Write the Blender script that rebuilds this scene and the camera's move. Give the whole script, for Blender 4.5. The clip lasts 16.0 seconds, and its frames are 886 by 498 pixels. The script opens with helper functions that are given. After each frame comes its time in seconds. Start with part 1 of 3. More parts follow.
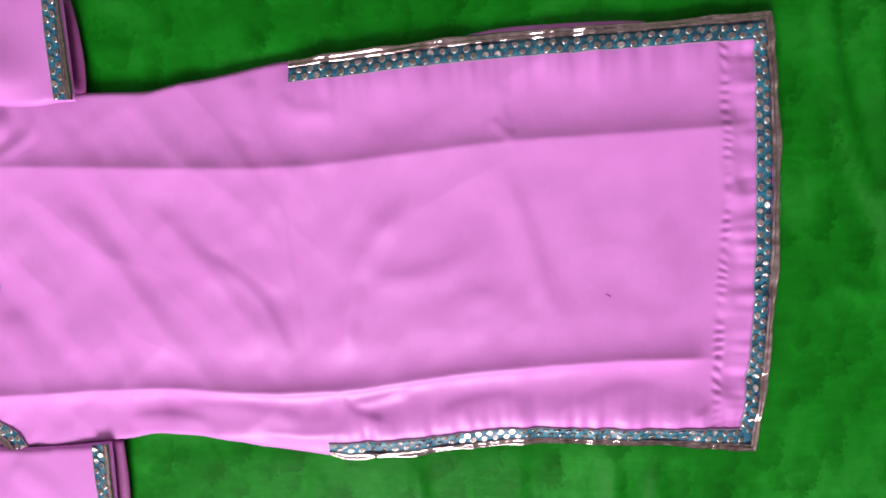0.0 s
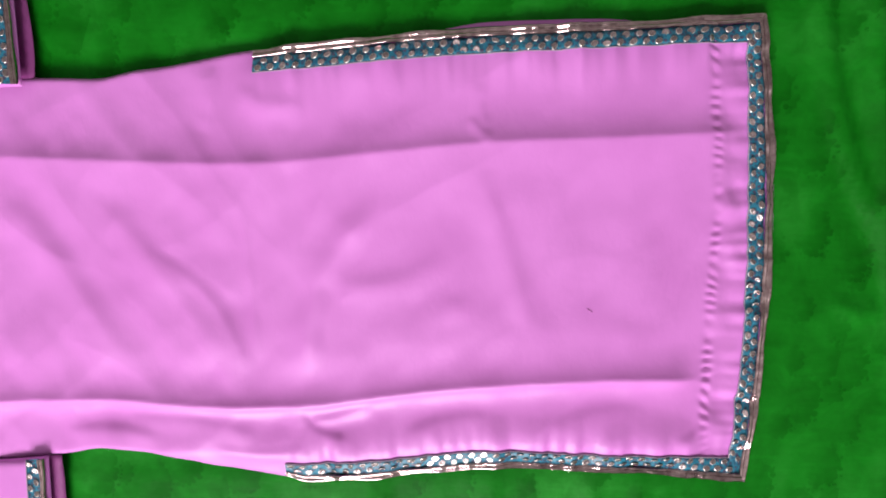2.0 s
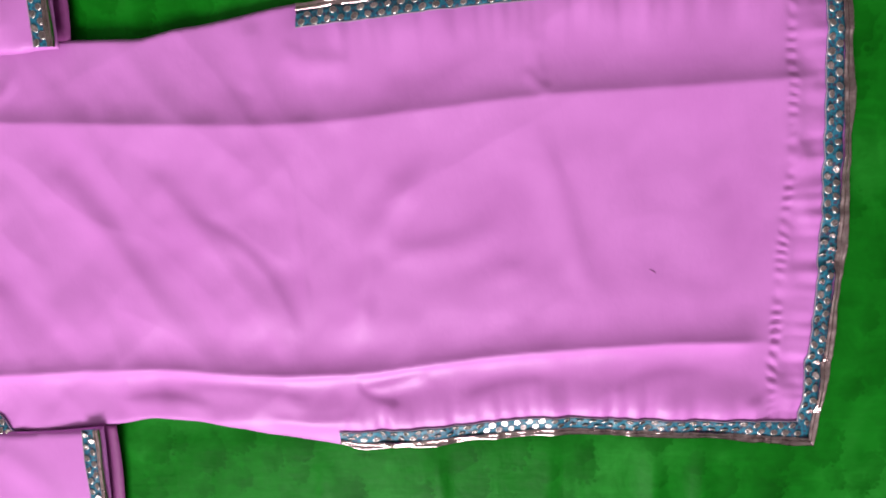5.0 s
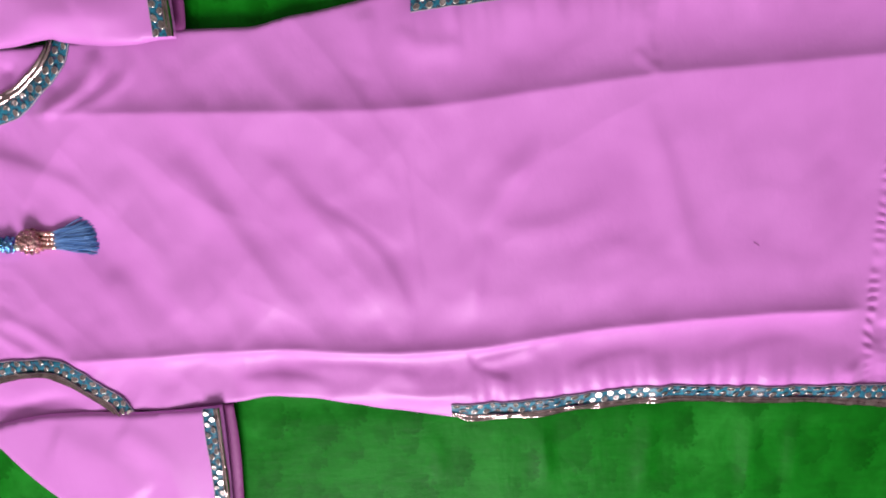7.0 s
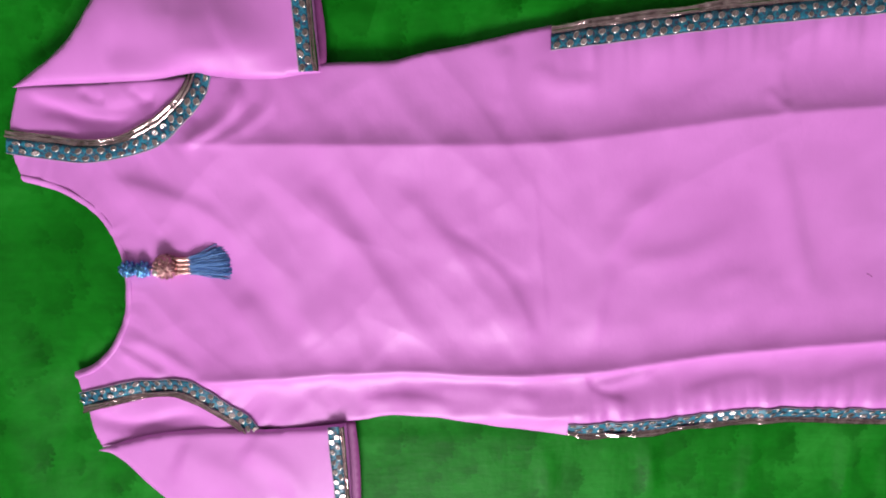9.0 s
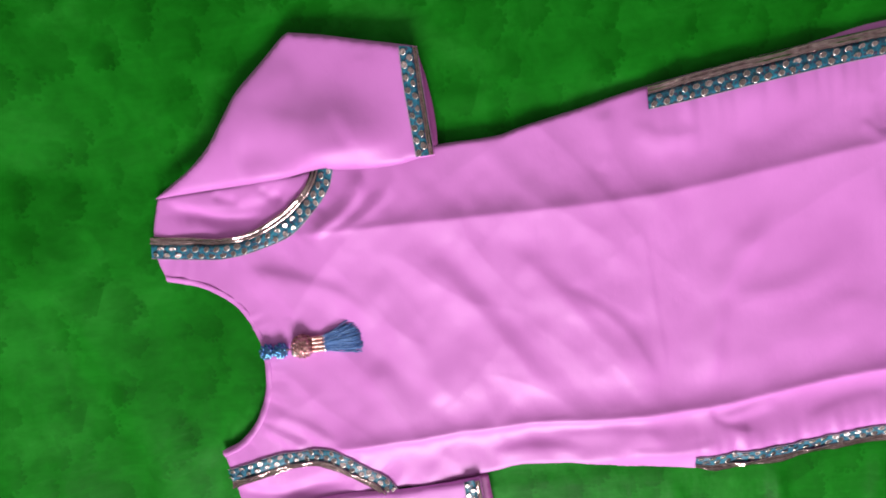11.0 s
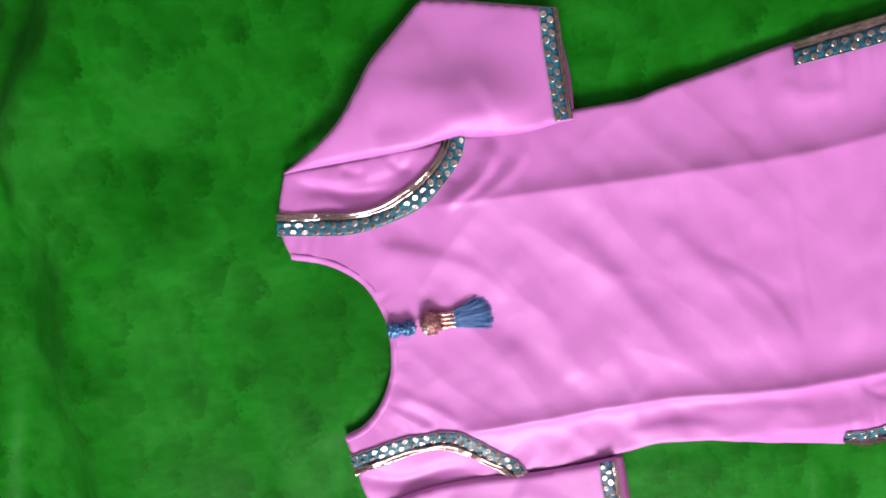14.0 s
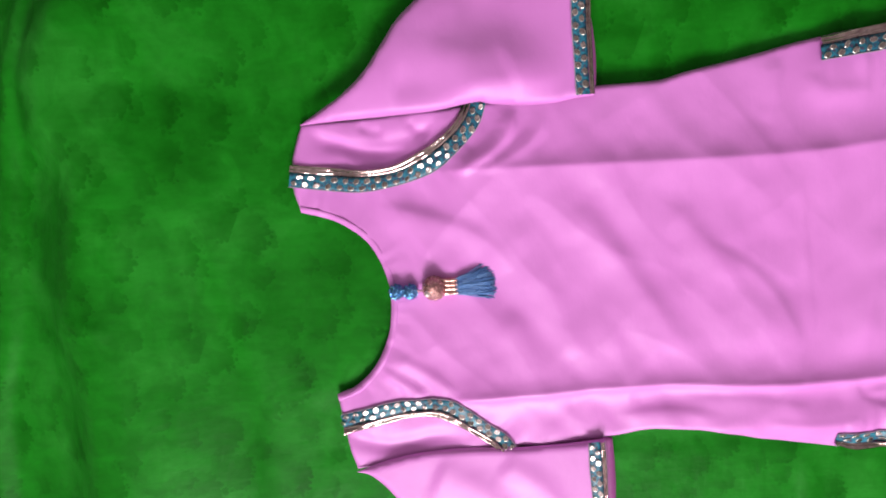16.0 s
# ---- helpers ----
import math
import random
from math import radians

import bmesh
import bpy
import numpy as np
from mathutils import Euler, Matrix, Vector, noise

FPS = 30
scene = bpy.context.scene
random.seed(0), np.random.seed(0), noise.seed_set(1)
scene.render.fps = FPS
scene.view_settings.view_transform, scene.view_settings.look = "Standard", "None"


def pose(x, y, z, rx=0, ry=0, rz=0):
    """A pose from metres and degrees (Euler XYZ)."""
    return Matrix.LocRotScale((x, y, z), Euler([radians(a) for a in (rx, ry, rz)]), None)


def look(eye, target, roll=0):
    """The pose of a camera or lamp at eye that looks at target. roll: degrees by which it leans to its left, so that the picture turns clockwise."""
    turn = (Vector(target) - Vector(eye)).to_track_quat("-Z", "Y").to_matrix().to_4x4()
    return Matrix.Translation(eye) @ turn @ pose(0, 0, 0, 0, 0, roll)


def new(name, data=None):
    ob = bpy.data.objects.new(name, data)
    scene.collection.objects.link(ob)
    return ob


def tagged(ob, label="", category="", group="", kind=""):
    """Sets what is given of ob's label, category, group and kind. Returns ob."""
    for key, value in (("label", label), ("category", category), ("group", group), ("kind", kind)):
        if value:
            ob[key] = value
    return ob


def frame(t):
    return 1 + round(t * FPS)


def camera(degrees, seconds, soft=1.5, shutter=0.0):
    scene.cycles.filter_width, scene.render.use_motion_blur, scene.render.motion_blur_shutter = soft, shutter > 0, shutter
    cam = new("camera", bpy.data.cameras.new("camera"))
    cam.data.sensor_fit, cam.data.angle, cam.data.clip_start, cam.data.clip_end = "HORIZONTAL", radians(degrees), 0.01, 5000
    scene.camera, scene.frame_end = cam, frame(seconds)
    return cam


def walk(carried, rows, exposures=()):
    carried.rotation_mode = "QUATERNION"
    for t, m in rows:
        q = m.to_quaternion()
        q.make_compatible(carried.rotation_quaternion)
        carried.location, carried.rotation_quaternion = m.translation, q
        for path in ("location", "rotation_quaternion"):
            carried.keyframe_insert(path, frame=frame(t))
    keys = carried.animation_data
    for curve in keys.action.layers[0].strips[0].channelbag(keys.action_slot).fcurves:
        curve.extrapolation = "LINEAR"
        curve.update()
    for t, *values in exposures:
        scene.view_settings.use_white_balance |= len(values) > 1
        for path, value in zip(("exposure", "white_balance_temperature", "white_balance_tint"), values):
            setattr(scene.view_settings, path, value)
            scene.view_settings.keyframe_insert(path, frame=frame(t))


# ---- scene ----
cam = camera(79.6, 16.0, 1.9)
PATH = [
    (0, 0.1441, 0.2929, 0.5759, -6.66, 1.04, -1.19),
    (0.5, 0.1540, 0.2915, 0.5700, -6.56, 0.29, -0.83),
    (1, 0.1572, 0.2843, 0.5622, -6.45, 0.35, -0.29),
    (1.5, 0.1647, 0.2831, 0.5469, -5.52, 0.31, 0.19),
    (2, 0.1664, 0.2814, 0.5376, -5.14, 0.51, 0.37),
    (2.5, 0.1691, 0.2746, 0.5323, -5.94, 0.81, 0.29),
    (3, 0.1720, 0.2693, 0.5185, -5.06, 0.52, 0.23),
    (5.5, 0.1032, 0.2660, 0.5190, -8.63, 2.15, -1.70),
    (6, 0.0758, 0.2626, 0.5227, -9.33, 2.20, -2.40),
    (6.5, 0.0423, 0.2714, 0.5310, -10.52, 1.57, -2.20),
    (7, 0.0134, 0.2730, 0.5384, -10.25, 1.45, -2.15),
    (7.5, -0.0244, 0.2802, 0.5423, -10.88, 1.32, -2.49),
    (8, -0.0542, 0.2840, 0.5412, -10.79, 1.13, -3.21),
    (8.5, -0.0852, 0.3007, 0.5428, -11.60, 1.07, -2.15),
    (9, -0.1242, 0.3264, 0.5501, -11.97, 0.84, -1.57),
    (11.5, -0.2449, 0.3946, 0.5767, -9.97, 2.04, -9.72),
    (12, -0.2746, 0.3945, 0.5724, -9.25, 1.33, -11.00),
    (12.5, -0.3075, 0.3904, 0.5736, -8.60, 1.80, -12.84),
    (13, -0.3317, 0.3791, 0.5726, -8.42, 1.77, -12.43),
    (13.5, -0.3438, 0.3715, 0.5711, -8.46, 1.90, -11.24),
    (14, -0.3639, 0.3608, 0.5728, -8.76, 2.56, -9.58),
    (14.5, -0.3719, 0.3494, 0.5716, -8.55, 2.46, -7.73),
    (15, -0.3836, 0.3334, 0.5751, -8.82, 2.65, -6.49),
    (15.5, -0.3916, 0.3200, 0.5805, -9.05, 3.22, -5.23),
    (16, -0.3756, 0.3259, 0.5787, -8.61, 3.45, -4.50),
]
walk(cam, [(t, pose(*row)) for t, *row in PATH],
     [(0.0, 0.03, 6500, 10), (3.0, 0.03, 6500, 10), (5.5, -0.14, 6450, 10), (9.0, -0.13, 6450, 10), (11.5, 0.0, 6650, 10), (16.0, 0.03, 6750, 10)])

# ---- world, daylight from one window ----
world = bpy.data.worlds.new("daylight")
scene.world = world
world.use_nodes = True
sky = world.node_tree.nodes.new("ShaderNodeTexSky")
sky.sky_type, sky.sun_disc = "NISHITA", False
sky.sun_elevation, sky.sun_rotation = radians(40), radians(200)
world.node_tree.links.new(sky.outputs["Color"], world.node_tree.nodes["Background"].inputs["Color"])
world.node_tree.nodes["Background"].inputs["Strength"].default_value = 0.1

lamp = bpy.data.lights.new("window_daylight", "AREA")
lamp.shape, lamp.size, lamp.size_y, lamp.energy, lamp.color = "RECTANGLE", 1.6, 1.2, 188.0, (1.0, 0.98, 0.98)
lamp_ob = new("window_daylight", lamp)
lamp_ob.matrix_world = look((-0.40, -2.28, 1.85), (-0.40, 0.0, 1.85))


# ---- materials ----
def node(tree, kind, **values):
    n = tree.nodes.new(kind)
    for key, value in values.items():
        n.inputs[key.replace("_", " ")].default_value = value
    return n


def ramp(tree, fac, stops):
    n = tree.nodes.new("ShaderNodeValToRGB")
    while len(n.color_ramp.elements) < len(stops):
        n.color_ramp.elements.new(0.5)
    for e, (p, c) in zip(n.color_ramp.elements, stops):
        e.position, e.color = p, (*c, 1)
    tree.links.new(fac, n.inputs["Fac"])
    return n.outputs["Color"]


def material(name, rough=0.5, metal=0.0, colour=(0.5, 0.5, 0.5)):
    m = bpy.data.materials.new(name)
    m.use_nodes = True
    b = m.node_tree.nodes["Principled BSDF"]
    b.inputs["Base Color"].default_value = (*colour, 1)
    b.inputs["Roughness"].default_value, b.inputs["Metallic"].default_value = rough, metal
    coord = m.node_tree.nodes.new("ShaderNodeTexCoord").outputs["Object"]
    return m, m.node_tree, b, coord


def noise_tex(tree, coord, scale, detail=3.0, rough=0.55, distort=0.0, stretch=None):
    if stretch:
        mp = tree.nodes.new("ShaderNodeMapping")
        mp.inputs["Scale"].default_value = stretch
        tree.links.new(coord, mp.inputs["Vector"])
        coord = mp.outputs["Vector"]
    n = node(tree, "ShaderNodeTexNoise", Scale=scale, Detail=detail, Roughness=rough, Distortion=distort)
    tree.links.new(coord, n.inputs["Vector"])
    return n.outputs["Fac"]


def bump(tree, height, distance, strength, before=None):
    n = node(tree, "ShaderNodeBump", Strength=strength, Distance=distance)
    tree.links.new(height, n.inputs["Height"])
    if before:
        tree.links.new(before, n.inputs["Normal"])
    return n.outputs["Normal"]


def satin(name, dark, mid, light, rough, sheen):
    """Smooth satin: slow colour drift, fine weave and faint crumple."""
    m, tr, b, co = material(name, rough)
    tr.links.new(ramp(tr, noise_tex(tr, co, 7.0, 4.0), [(0.3, dark), (0.5, mid), (0.72, light)]), b.inputs["Base Color"])
    n = bump(tr, noise_tex(tr, co, 20.0, 1.5, 0.5, 0.2), 0.006, 0.22)
    n = bump(tr, noise_tex(tr, co, 75.0, 3.0, 0.6, 0.3, (1, 0.6, 1)), 0.0012, 0.30, n)
    n = bump(tr, noise_tex(tr, co, 900.0, 1.0, stretch=(1, 0.25, 1)), 0.0003, 0.12, n)
    tr.links.new(n, b.inputs["Normal"])
    b.inputs["Sheen Weight"].default_value, b.inputs["Sheen Roughness"].default_value = sheen, 0.4
    b.inputs["Specular IOR Level"].default_value = 0.45
    return m


PINK = satin("pink_satin", (0.57, 0.170, 0.545), (0.62, 0.195, 0.595), (0.67, 0.220, 0.645), 0.46, 0.1)
# duller wrong side of the satin, cuff shade mixed into the colour
INSIDE = satin("pink_satin_shaded_wrong_side", (0.22, 0.04, 0.18), (0.27, 0.05, 0.22), (0.32, 0.07, 0.27), 0.6, 0.1)


def maths(tree, operation, a, b, c=None):
    n = tree.nodes.new("ShaderNodeMath")
    n.operation = operation
    for socket, value in zip(n.inputs, (a, b, c)):
        if value is None:
            continue
        if isinstance(value, (int, float)):
            socket.default_value = value
        else:
            tree.links.new(value, socket)
    return n.outputs["Value"]


def multiply(tree, a, b, fac=1.0):
    n = tree.nodes.new("ShaderNodeMix")
    n.data_type, n.blend_type = "RGBA", "MULTIPLY"
    if isinstance(fac, float):
        n.inputs["Factor"].default_value = fac
    else:
        tree.links.new(fac, n.inputs["Factor"])
    tree.links.new(a, n.inputs["A"])
    tree.links.new(b, n.inputs["B"])
    return n.outputs["Result"]


def leaf_motif(tree, coord, scale, offset, size):
    """Scattered woven leaves with a scalloped edge on one side, fading out towards the other: 1 in the leaf, 0 outside."""
    mp = tree.nodes.new("ShaderNodeMapping")
    mp.inputs["Location"].default_value, mp.inputs["Rotation"].default_value = offset, (0, 0, 0.5)
    mp.inputs["Scale"].default_value = (1.0, 0.8, 1.0)
    tree.links.new(coord, mp.inputs["Vector"])
    cell = node(tree, "ShaderNodeTexVoronoi", Scale=scale, Randomness=0.75)
    cell.voronoi_dimensions = "2D"
    tree.links.new(mp.outputs["Vector"], cell.inputs["Vector"])
    local = tree.nodes.new("ShaderNodeVectorMath")
    local.operation = "SUBTRACT"
    tree.links.new(mp.outputs["Vector"], local.inputs[0])
    tree.links.new(cell.outputs["Position"], local.inputs[1])
    xyz = tree.nodes.new("ShaderNodeSeparateXYZ")
    tree.links.new(local.outputs["Vector"], xyz.inputs[0])
    lobe = node(tree, "ShaderNodeTexVoronoi", Scale=170.0)
    lobe.voronoi_dimensions = "2D"
    tree.links.new(coord, lobe.inputs["Vector"])
    edge = maths(tree, "MULTIPLY_ADD", lobe.outputs["Distance"], 0.16, cell.outputs["Distance"])
    edge = maths(tree, "MULTIPLY_ADD", noise_tex(tree, coord, 45.0, 3.0), 0.30, edge)
    mask = ramp(tree, edge, [(size, (1, 1, 1)), (size + 0.03, (0, 0, 0))])
    side = ramp(tree, maths(tree, "MULTIPLY_ADD", xyz.outputs["X"], scale, 0.5), [(0.30, (0.10, 0.10, 0.10)), (0.80, (1, 1, 1))])
    return maths(tree, "MULTIPLY", mask, side)


def green_cloth():
    """Bright green cloth with darker woven leaves, slubs and crinkles."""
    m, tr, b, co = material("green_cloth", 0.5)
    tone = ramp(tr, noise_tex(tr, co, 5.0, 5.0, 0.6, 0.5), [(0.3, (0.002, 0.112, 0.003)), (0.52, (0.005, 0.163, 0.007)), (0.72, (0.018, 0.225, 0.020))])
    slub = ramp(tr, noise_tex(tr, co, 150.0, 3.0, 0.6, 0.0, (0.12, 1, 1)), [(0.3, (0.88, 0.92, 0.88)), (0.7, (1.07, 1.04, 1.07))])
    tone = multiply(tr, tone, slub)
    cloudy = ramp(tr, noise_tex(tr, co, 30.0, 4.0, 0.65, 0.6), [(0.35, (0.72, 0.82, 0.72)), (0.62, (1.12, 1.06, 1.15))])
    tone = multiply(tr, tone, cloudy)
    shade = tr.nodes.new("ShaderNodeRGB").outputs[0]
    shade.default_value = (0.46, 0.72, 0.49, 1)
    tone = multiply(tr, tone, shade, leaf_motif(tr, co, 15.0, (0, 0, 0), 0.50))
    tone = multiply(tr, tone, shade, leaf_motif(tr, co, 19.0, (3.3, 1.7, 0), 0.42))
    tr.links.new(tone, b.inputs["Base Color"])
    n = bump(tr, noise_tex(tr, co, 26.0, 3.0, 0.55, 0.3, (1, 0.5, 1)), 0.006, 0.30)
    n = bump(tr, noise_tex(tr, co, 120.0, 3.0, 0.6, stretch=(0.3, 1, 1)), 0.001, 0.35, n)
    tr.links.new(n, b.inputs["Normal"])
    b.inputs["Specular IOR Level"].default_value = 0.08
    return m


GREEN = green_cloth()


def teal_ribbon():
    """Teal curls embroidered on a dull mauve ground."""
    m, tr, b, co = material("teal_ribbon", 0.42)
    wave = node(tr, "ShaderNodeTexVoronoi", Scale=230.0, Randomness=0.9)
    wave.feature = "DISTANCE_TO_EDGE"
    tr.links.new(co, wave.inputs["Vector"])
    curl = ramp(tr, wave.outputs["Distance"], [(0.02, (0.02, 0.20, 0.28)), (0.12, (0.010, 0.12, 0.19)), (0.22, (0.025, 0.075, 0.13)), (0.34, (0.075, 0.05, 0.095))])
    worn = ramp(tr, noise_tex(tr, co, 60.0, 3.0), [(0.35, (0.75, 0.70, 0.80)), (0.65, (1.1, 1.1, 1.1))])
    tr.links.new(multiply(tr, curl, worn), b.inputs["Base Color"])
    tr.links.new(bump(tr, wave.outputs["Distance"], 0.0006, 0.5), b.inputs["Normal"])
    return m


def foil(name, a, c, rough, scale, size, relief=0.8):
    """Crinkled metal foil thread."""
    m, tr, b, co = material(name, rough, 1.0)
    tr.links.new(ramp(tr, noise_tex(tr, co, 160.0, 3.0), [(0.3, a), (0.7, c)]), b.inputs["Base Color"])
    n = bump(tr, noise_tex(tr, co, scale, 3.0, 0.6), size, relief)
    tr.links.new(bump(tr, noise_tex(tr, co, scale * 6, 2.0), size * 0.2, 0.6 * relief, n), b.inputs["Normal"])
    return m


TEAL = teal_ribbon()
GOLD = foil("rose_foil", (0.40, 0.26, 0.28), (0.66, 0.50, 0.50), 0.13, 45.0, 0.003, 0.3)
RIM = foil("sequin_rim", (0.52, 0.44, 0.42), (0.80, 0.74, 0.70), 0.36, 60.0, 0.002)
EYELET = foil("sequin_dish", (0.42, 0.29, 0.31), (0.74, 0.64, 0.63), 0.27, 90.0, 0.0004, 0.4)
CORD = material("lilac_cord", 0.6, 0.0, (0.42, 0.30, 0.40))[0]
BLUE = foil("blue_crystal", (0.04, 0.18, 0.42), (0.26, 0.52, 0.80), 0.16, 300.0, 0.001)
BRONZE = foil("antique_gold", (0.34, 0.15, 0.17), (0.72, 0.44, 0.42), 0.26, 420.0, 0.0015)
COPPER = foil("rose_gold", (0.60, 0.28, 0.27), (0.88, 0.55, 0.50), 0.22, 300.0, 0.001)


def thread_material():
    m, tr, b, co = material("blue_thread", 0.45)
    info = tr.nodes.new("ShaderNodeNewGeometry")
    tr.links.new(ramp(tr, info.outputs["Random Per Island"], [(0.0, (0.02, 0.08, 0.28)), (0.5, (0.05, 0.17, 0.46)), (1.0, (0.17, 0.33, 0.66))]), b.inputs["Base Color"])
    b.inputs["Sheen Weight"].default_value = 0.3
    return m


THREAD = thread_material()


def plaster(name, colour):
    m, tr, b, co = material(name, 0.85)
    tr.links.new(ramp(tr, noise_tex(tr, co, 2.0, 4.0), [(0.3, tuple(0.92 * c for c in colour)), (0.7, colour)]), b.inputs["Base Color"])
    tr.links.new(bump(tr, noise_tex(tr, co, 120.0, 2.0), 0.001, 0.2), b.inputs["Normal"])
    return m


WALL, FLOOR = plaster("wall_paint", (0.36, 0.345, 0.34)), plaster("cement_floor", (0.25, 0.24, 0.23))


# ---- shape helpers ----
def spline(points, step=0.003, closed=False):
    """A smooth curve through a few points, at about even steps."""
    p = np.array(points, float)
    n = len(p)
    q = np.vstack([p[-1], p, p[0], p[1]]) if closed else np.vstack([2 * p[0] - p[1], p, 2 * p[-1] - p[-2]])
    out = []
    for k in range(n if closed else n - 1):
        a, b, c, d = q[k:k + 4]
        m = max(2, int(np.linalg.norm(c - b) / step))
        t = np.linspace(0, 1, m, endpoint=False)[:, None]
        out.append(0.5 * (2 * b + (c - a) * t + (2 * a - 5 * b + 4 * c - d) * t**2 + (3 * b - a - 3 * c + d) * t**3))
    if not closed:
        out.append(p[-1:])
    return np.vstack(out)


def along(curve, n):
    """n even steps along a curve."""
    s = np.r_[0, np.cumsum(np.linalg.norm(np.diff(curve, axis=0), axis=1))]
    u = np.linspace(0, s[-1], n)
    return np.stack([np.interp(u, s, curve[:, k]) for k in range(curve.shape[1])], 1)


def length(curve):
    return np.linalg.norm(np.diff(curve, axis=0), axis=1).sum()


def nearest(p, curve):
    """Signed distance (left of the curve: plus) and the share of the way along it."""
    a, d = curve[:-1], np.diff(curve, axis=0)
    best, side, where = np.full(len(p), 1e9), np.zeros(len(p)), np.zeros(len(p))
    for k in range(len(a)):
        r = p - a[k]
        t = np.clip(r @ d[k] / (d[k] @ d[k] + 1e-12), 0, 1)
        off = r - t[:, None] * d[k]
        dist = np.hypot(off[:, 0], off[:, 1])
        closer = dist < best
        best = np.where(closer, dist, best)
        side = np.where(closer, np.sign(d[k][0] * r[:, 1] - d[k][1] * r[:, 0]), side)
        where = np.where(closer, (k + t) / len(a), where)
    return best * side, where


def smooth(x):
    x = np.clip(x, 0, 1)
    return x * x * (3 - 2 * x)


def ridge(p, points, high, left, right, ends=0.12, sharp=False):
    """A fold along a curve, with its own width on either side, dying out at the ends."""
    s, u = nearest(p, along(spline(points), 40))
    w = np.where(s > 0, left, right)
    shape = np.exp(-(np.sqrt(s * s + 4e-7) - 6e-4) / w) if sharp else np.exp(-((s / w) ** 2))
    fade = smooth(u / ends) * smooth((1 - u) / ends) if ends else 1.0
    return high * shape * fade


def inside(p, poly):
    x, y = p[:, 0], p[:, 1]
    odd = np.zeros(len(p), bool)
    for (x0, y0), (x1, y1) in zip(poly, np.roll(poly, -1, axis=0)):
        if y0 != y1:
            odd ^= ((y0 > y) != (y1 > y)) & (x < (x1 - x0) * (y - y0) / (y1 - y0) + x0)
    return odd


def crumple(p, scale, seed=0.0):
    return np.array([noise.noise((x * scale + seed, y * scale, seed)) for x, y in p])


def part(name, bm, mat, parent=None, label="", smooth_faces=True):
    """Links a bmesh as one mesh under a thing or a part."""
    me = bpy.data.meshes.new(name)
    bm.to_mesh(me)
    bm.free()
    for one in mat if isinstance(mat, (list, tuple)) else [mat]:
        me.materials.append(one)
    if smooth_faces:
        me.polygons.foreach_set("use_smooth", [True] * len(me.polygons))
    ob = new(name, me)
    ob.parent = parent
    return tagged(ob, label)


def mesh_part(name, verts, faces, mat, parent=None, label=""):
    me = bpy.data.meshes.new(name)
    me.from_pydata([tuple(v) for v in verts], [], [tuple(f) for f in faces])
    me.materials.append(mat)
    me.polygons.foreach_set("use_smooth", [True] * len(me.polygons))
    ob = new(name, me)
    ob.parent = parent
    return tagged(ob, label)


def cloth(name, outline, height, step, mat, parent, label="", drop=0.004, lip=0.006, thick=0.0010):
    """A piece of cloth of any outline lying on what is below: rounded down at its edge, with the heights of its folds."""
    from mathutils.geometry import delaunay_2d_cdt
    lo, hi = outline.min(0), outline.max(0)
    xs, ys = np.arange(lo[0], hi[0], step), np.arange(lo[1], hi[1], step * 0.87)
    gx, gy = np.meshgrid(xs, ys)
    gx = gx + (np.arange(len(ys)) % 2)[:, None] * step / 2
    p = np.stack([gx.ravel(), gy.ravel()], 1)
    p = p[inside(p, outline)]
    away, _ = nearest(p, np.vstack([outline, outline[:1]]))
    p = p[np.abs(away) > step * 0.6]
    both = np.vstack([outline, p])
    n = len(outline)
    flat, _, faces, _, _, _ = delaunay_2d_cdt([Vector(v) for v in both], [(k, (k + 1) % n) for k in range(n)], [], 1, 1e-6)
    flat = np.array([tuple(v) for v in flat])
    away, _ = nearest(flat, np.vstack([outline, outline[:1]]))
    z = height(flat) - drop * (1 - np.sqrt(1 - (1 - np.clip(np.abs(away) / lip, 0, 1)) ** 2))
    ob = mesh_part(name, np.c_[flat, z], [f if Vector((*(flat[f[1]] - flat[f[0]]), 0)).cross(Vector((*(flat[f[2]] - flat[f[0]]), 0))).z > 0 else f[::-1] for f in faces], mat, parent, label)
    mod = ob.modifiers.new("thickness", "SOLIDIFY")
    mod.thickness, mod.offset = thick, -1
    return ob


